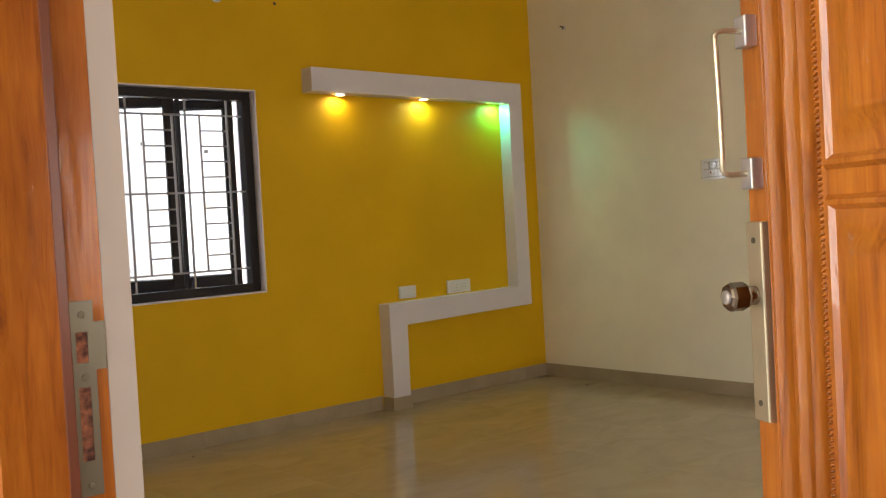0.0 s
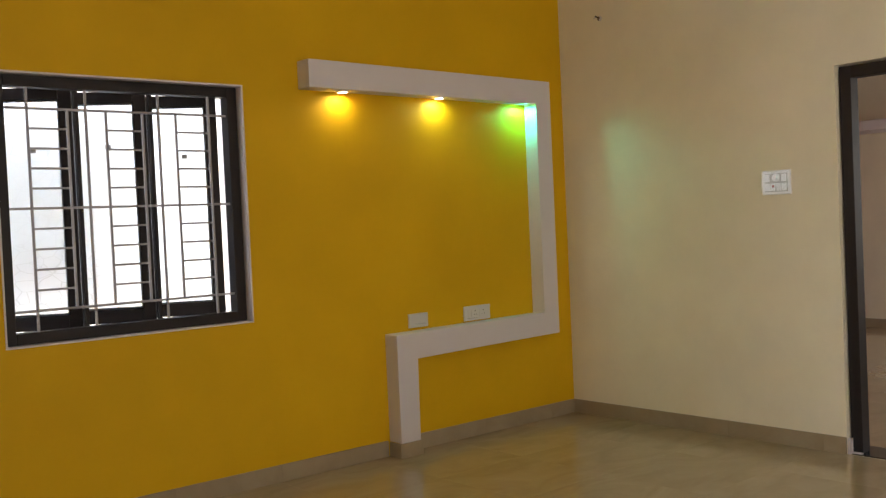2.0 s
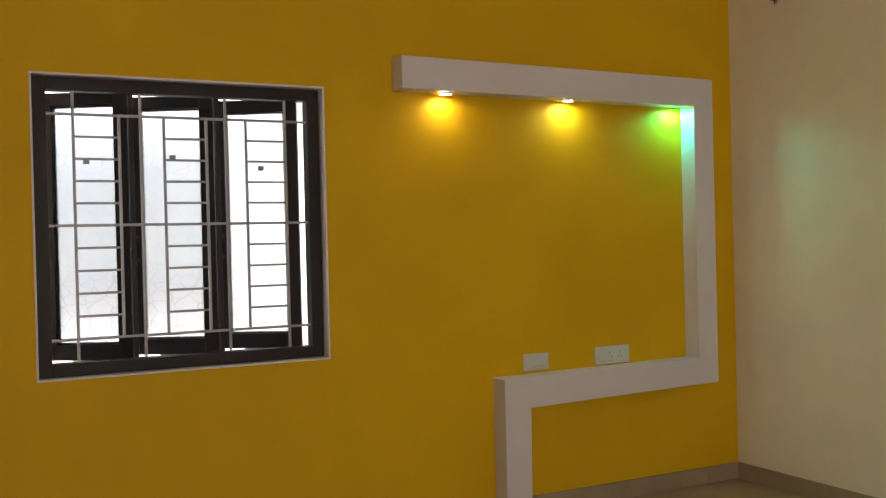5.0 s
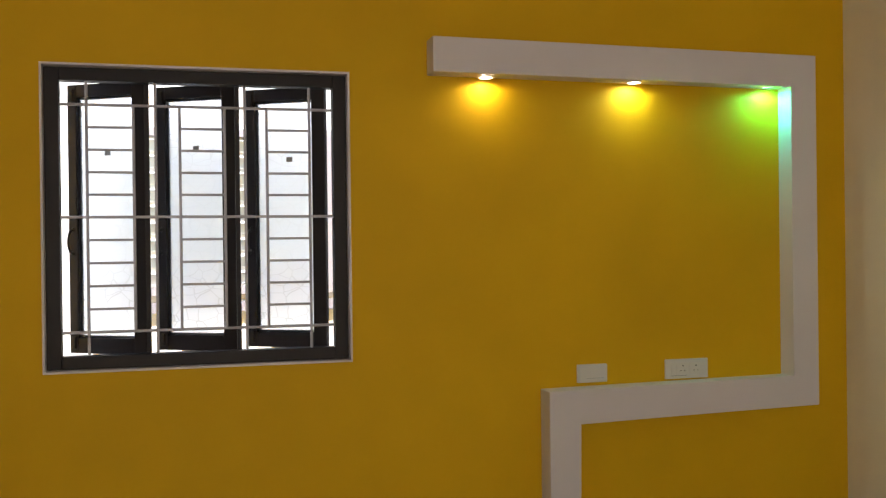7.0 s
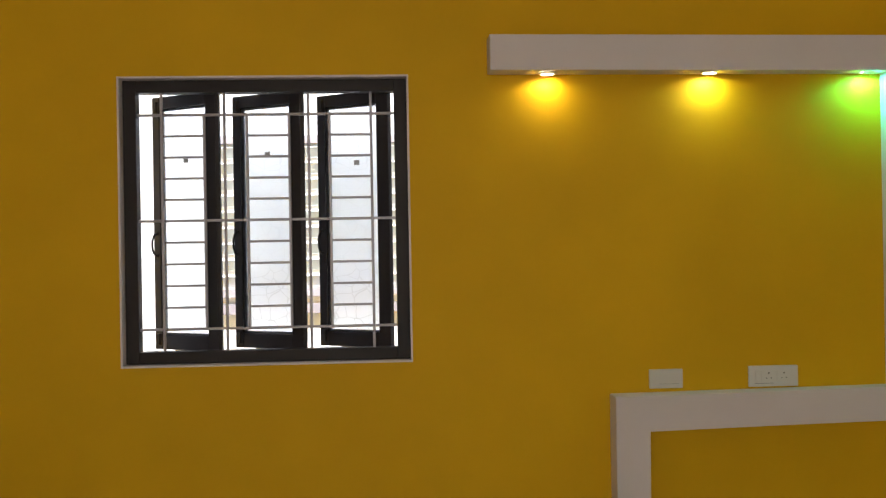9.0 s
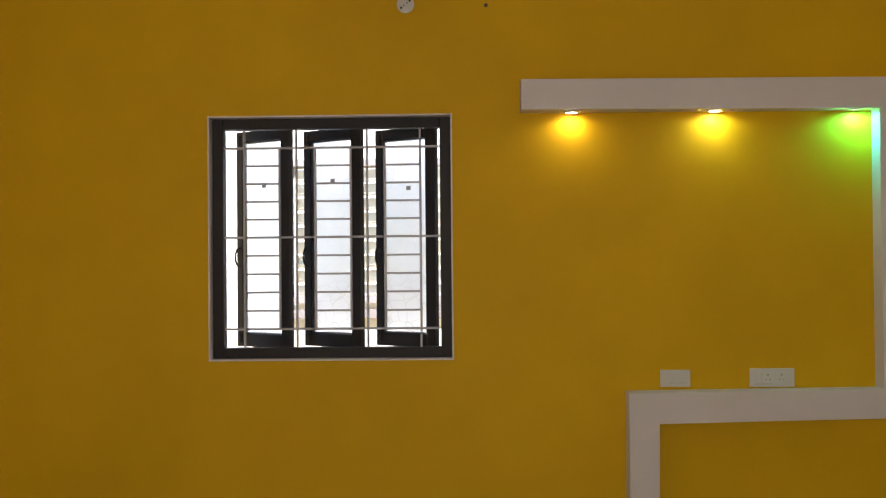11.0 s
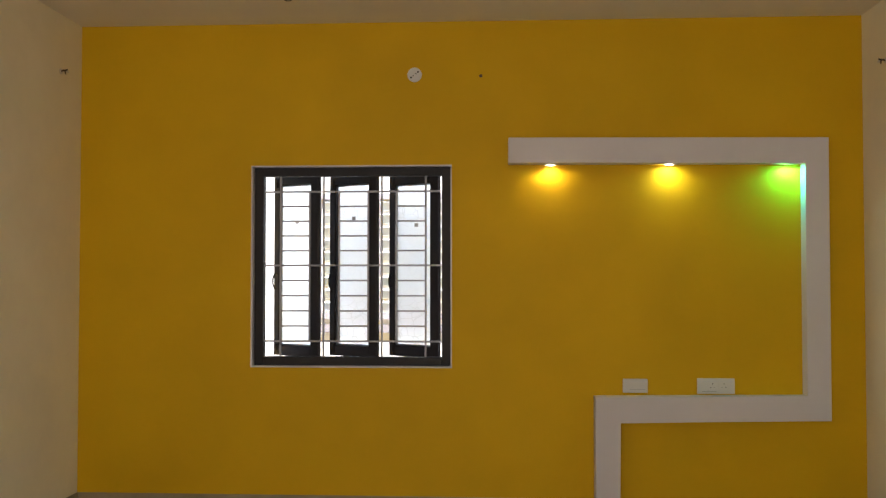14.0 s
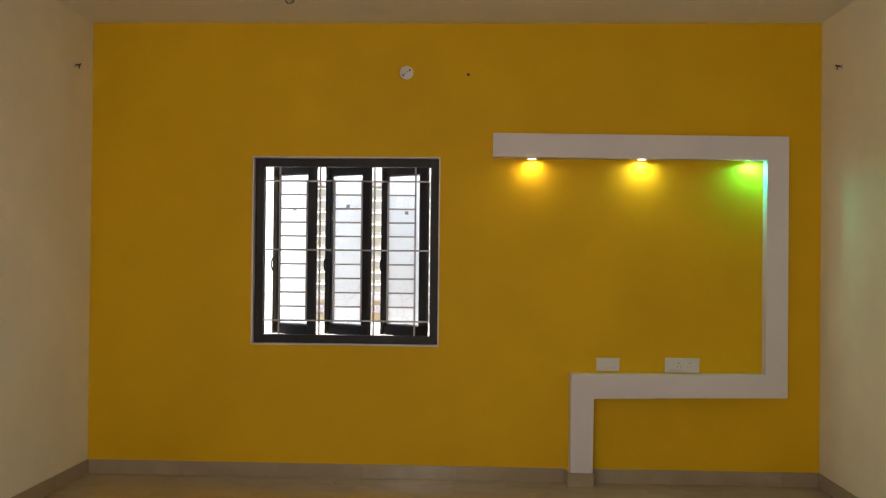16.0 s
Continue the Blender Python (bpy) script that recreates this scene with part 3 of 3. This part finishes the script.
def strike(y):
    """The strike plate on the post: long plate with two mortises, a tongue and screws."""
    x0, z0, z1 = -0.083, 0.785, 1.126
    cut = [(0.011, 0.032, 1.018, 1.072), (0.011, 0.032, 0.846, 0.975)]
    s = part("strike_plate", boxes((x0, x0 + 0.011, y - 0.0025, y, z0, z1), (x0 + 0.032, x0 + 0.044, y - 0.0025, y, z0, z1), (x0 + 0.011, x0 + 0.032, y - 0.0025, y, z0, 0.846), (x0 + 0.011, x0 + 0.032, y - 0.0025, y, 0.975, 1.018), (x0 + 0.011, x0 + 0.032, y - 0.0025, y, 1.072, z1), (x0 + 0.044, x0 + 0.0635, y - 0.0025, y, 1.004, 1.088)), DULL, entry, "dull worn steel strike plate")
    for a, b, c, d in cut:
        part("mortise", boxes((x0 + a, x0 + b, y - 0.0008, y - 0.0002, c, d)), RAWWOOD, s, "rough red raw wood mortise")
    for z in (0.803, 0.992, 1.102):
        bm = bmesh.new()
        disc(bm, (x0 + 0.023, y - 0.0026, z), (0, -1, 0), 0.0062, 0.0016, 14, 0.0005)
        part("screw", bm, DULL, s, smooth=True)
    return s


strike(FY)
# The rebate step's shade is put in as a dark brown strip.
part("rebate_shade_strip", boxes((-0.102, -0.0835, FY - 0.0155, FY - 0.004, 0, 2.10), bevel=0.002), SHADEBROWN, entry, "dark brown strip standing for the shade in the rebate")

ang = math.degrees(math.atan2(0.904, 0.427))
leaf = new("door_leaf")
leaf.parent = entry
leaf.matrix_basis = pose(-0.067, 0.014, 0.197, 0, 0, ang) @ Matrix.Scale(0.84, 4)
# the leaf is drawn a fifth larger than it stands; in it x runs from the hinges to the lock, +y is the carved outer face
leaf_body = part("leaf_board", boxes((0.0, 1.066, -0.040, 0.0, -0.225, 2.248), bevel=0.002), WOOD, leaf)


def ridge(u0, u1, h, z0, z1, sway=0.0, seed=0.0, k=7, slices=110):
    """A carved moulding: its line sways and its height swells as the hand-cut one does."""
    bm = bmesh.new()
    rings = []
    for j in range(slices + 1):
        z = z0 + (z1 - z0) * j / slices
        s1 = math.sin(17 * z + seed) * 0.6 + math.sin(41 * z + 2.1 * seed) * 0.4
        s2 = math.sin(29 * z + 1.7 * seed) * 0.5 + math.sin(67 * z + seed) * 0.5
        du, hh = sway * s1, h * (1 + 28 * sway * s2)
        row = [(u1 + du, -0.001)] + [(u1 + du + (u0 - u1) * i / k, hh * math.sin(math.pi * i / k) + 0.0004) for i in range(k + 1)] + [(u0 + du, -0.001)]
        rings.append([bm.verts.new((x, y, z)) for x, y in row])
    for a, b in zip(rings, rings[1:]):
        for i in range(len(a)):
            bm.faces.new((a[i], a[(i + 1) % len(a)], b[(i + 1) % len(a)], b[i]))
    bm.faces.new(rings[0][::-1])
    bm.faces.new(rings[-1])
    return bm


for i, (u0, u1, h, sway) in enumerate(((1.0095, 1.0165, 0.007, 0.0001), (0.976, 0.999, 0.021, 0.0001), (0.961, 0.9695, 0.011, 0.0002), (0.934, 0.958, 0.021, 0.0024), (0.916, 0.931, 0.017, 0.0004))):
    part("moulding", ridge(u0, u1, h, -0.15, 2.15, sway, 1.3 * i + 0.4), WOOD, leaf, smooth=True)


def beads(u, rad, z0, z1, step):
    bm = bmesh.new()
    z = z0
    while z < z1:
        bmesh.ops.create_icosphere(bm, subdivisions=1, radius=rad, matrix=Matrix.Translation((u, 0.001, z)) @ Matrix.Rotation(0.6, 4, "Y") @ Matrix.Diagonal((1, 1.1, 0.55, 1)))
        z += step
    return bm


for u, rad in ((1.0045, 0.0030), (0.9725, 0.0030), (0.9115, 0.0042)):
    part("bead_moulding", beads(u, rad, 0.40, 1.95, 0.0075), WOOD, leaf, smooth=True)
for z0, z1 in ((-0.12, 0.62), (0.66, 1.235), (1.265, 2.15)):
    bm = bmesh.new()
    steps = [(0.0, 0.0002), (0.006, 0.009), (0.012, 0.010), (0.018, 0.004), (0.034, 0.006), (0.050, 0.011), (0.062, 0.0175), (0.075, 0.018)]
    rows = [[bm.verts.new(p) for p in ((0.10 + c, y, z0 + c), (0.900 - c, y, z0 + c), (0.900 - c, y, z1 - c), (0.10 + c, y, z1 - c))] for c, y in steps]
    for a, b in zip(rows, rows[1:]):
        for i in range(4):
            bm.faces.new((a[i], a[(i + 1) % 4], b[(i + 1) % 4], b[i]))
    bm.faces.new(rows[-1])
    part("raised_panel", bm, WOOD, leaf, smooth=True)

lock = part("lock_case", boxes((1.019, 1.054, 0.0002, 0.0145, 0.935, 1.205), bevel=0.0025), BRASS, leaf, "pale satin brass lock case")
for z in (0.96, 1.18):
    bm = bmesh.new()
    disc(bm, (1.037, 0.0145, z), (0, 1, 0), 0.004, 0.0015, 12)
    part("plate_screw", bm, DULL, leaf, smooth=True)
bm = bmesh.new()
disc(bm, (1.040, 0.0115, 1.106), (0, 1, 0), 0.013, 0.018, 20)
disc(bm, (1.040, 0.028, 1.106), (0, 1, 0), 0.0195, 0.029, 8, 0.005)
knob = part("knob", bm, DARKSTEEL, leaf, "dark polished faceted steel knob")
bm = bmesh.new()
disc(bm, (1.040, 0.0567, 1.106), (0, 1, 0), 0.0095, 0.004, 16, 0.001)
part("knob_cap", bm, BRIGHT, knob, "bright steel cap", smooth=True)
bm = bmesh.new()
HZ0, HZ1 = 1.270, 1.460
tube(bm, [(1.040, 0.016, HZ1), (1.040, 0.044, HZ1 + 0.001), (1.040, 0.054, HZ1 - 0.001), (1.040, 0.0575, HZ1 - 0.006), (1.040, 0.0565, HZ1 - 0.03), (1.040, 0.055, (HZ0 + HZ1) / 2), (1.040, 0.0545, HZ0 + 0.03), (1.040, 0.055, HZ0 + 0.006), (1.040, 0.051, HZ0 + 0.001), (1.040, 0.042, HZ0 - 0.001), (1.040, 0.016, HZ0)], 0.0037, 10)
part("pull_handle", bm, BRASS, leaf, "pale brass pull handle", smooth=True)
for z in (HZ0, HZ1):
    part("handle_base", boxes((1.028, 1.054, 0.0002, 0.019, z - 0.021, z + 0.021), bevel=0.002), BRIGHT, leaf, "bright steel square handle base")
for z in (0.1, 1.05, 2.0):
    bm = bmesh.new()
    disc(bm, (-0.006, -0.006, z), (0, 0, 1), 0.007, 0.1, 12)
    part("hinge", bm, DULL, leaf, smooth=True)

# ---- tiles and skirting ----


def tile_mesh(w, d, t, bevel=0.0012):
    bm = bmesh.new()
    a = [bm.verts.new(p) for p in ((bevel, bevel, t), (w - bevel, bevel, t), (w - bevel, d - bevel, t), (bevel, d - bevel, t))]
    b = [bm.verts.new(p) for p in ((0, 0, t - bevel), (w, 0, t - bevel), (w, d, t - bevel), (0, d, t - bevel))]
    c = [bm.verts.new(p) for p in ((0, 0, 0), (w, 0, 0), (w, d, 0), (0, d, 0))]
    bm.faces.new(a)
    bm.faces.new(c[::-1])
    for p, q in ((a, b), (b, c)):
        for i in range(4):
            bm.faces.new((p[i], q[i], q[(i + 1) % 4], p[(i + 1) % 4]))
    return bm


SIZE, JOINT = 0.6, 0.0006
floor_tile = mesh_of("tile", tile_mesh(SIZE - JOINT, SIZE - JOINT, 0.0038, 0.0002), TILE)


def lay(parent, x0, x1, y0, y1):
    for i in range(math.ceil((x1 - x0) / SIZE)):
        for j in range(math.ceil((y1 - y0) / SIZE)):
            o = new("tile", floor_tile)
            o.parent = parent
            o.location = (x0 + i * SIZE, y1 - (j + 1) * SIZE, -0.004 + 0.0001)


lay(floor, X0, X1, YS, YN)
lay(floor_next, X1 + 0.23, NX, 0.9, NY)
SK = 0.090
sk_mesh = {}


def skirting(parent_name, runs, label):
    """Runs of skirting tiles: start, direction in degrees, length. The tile's face looks to the run's right."""
    p = thing(parent_name, (0, 0, 0), label, "skirting", kind="structure")
    for x, y, deg, length in runs:
        done = 0.0
        while done < length - 0.01:
            w = min(0.6, length - done)
            key = round(w, 3)
            if key not in sk_mesh:
                sk_mesh[key] = mesh_of("skirting_tile", boxes((0.0004, w - 0.0008, -0.010, 0, 0, SK), bevel=0.0012), SKIRT)
            o = new("skirting_tile", sk_mesh[key])
            o.parent = p
            a = radians(deg)
            o.matrix_basis = pose(x + math.cos(a) * done, y + math.sin(a) * done, 0.0002, 0, 0, deg)
            done += w
    return p


skirting("baseboard", [(X0 + 0.011, YN - 0.0005, 0, 3.754 - X0 - 0.012), (3.919, YN - 0.0005, 0, X1 - 3.919 - 0.011), (X1 - 0.0005, YN - 0.0005, -90, YN - 2.715), (X1 - 0.0005, 1.66, -90, 1.66 - YS), (X0 + 0.0005, 1.16, 90, YN - 1.16), (X0 + 0.0005, YS, 90, 2.13), (X1 - 0.011, YS + 0.0005, 180, X1 - X0 - 0.022)], "polished brown tile skirting along the walls")
skirting("baseboard_next", [(X1 + 0.24, NY - 0.0005, 0, NX - X1 - 0.26), (NX - 0.0005, NY - 0.0005, -90, 4.3)], "polished brown tile skirting of the next room")
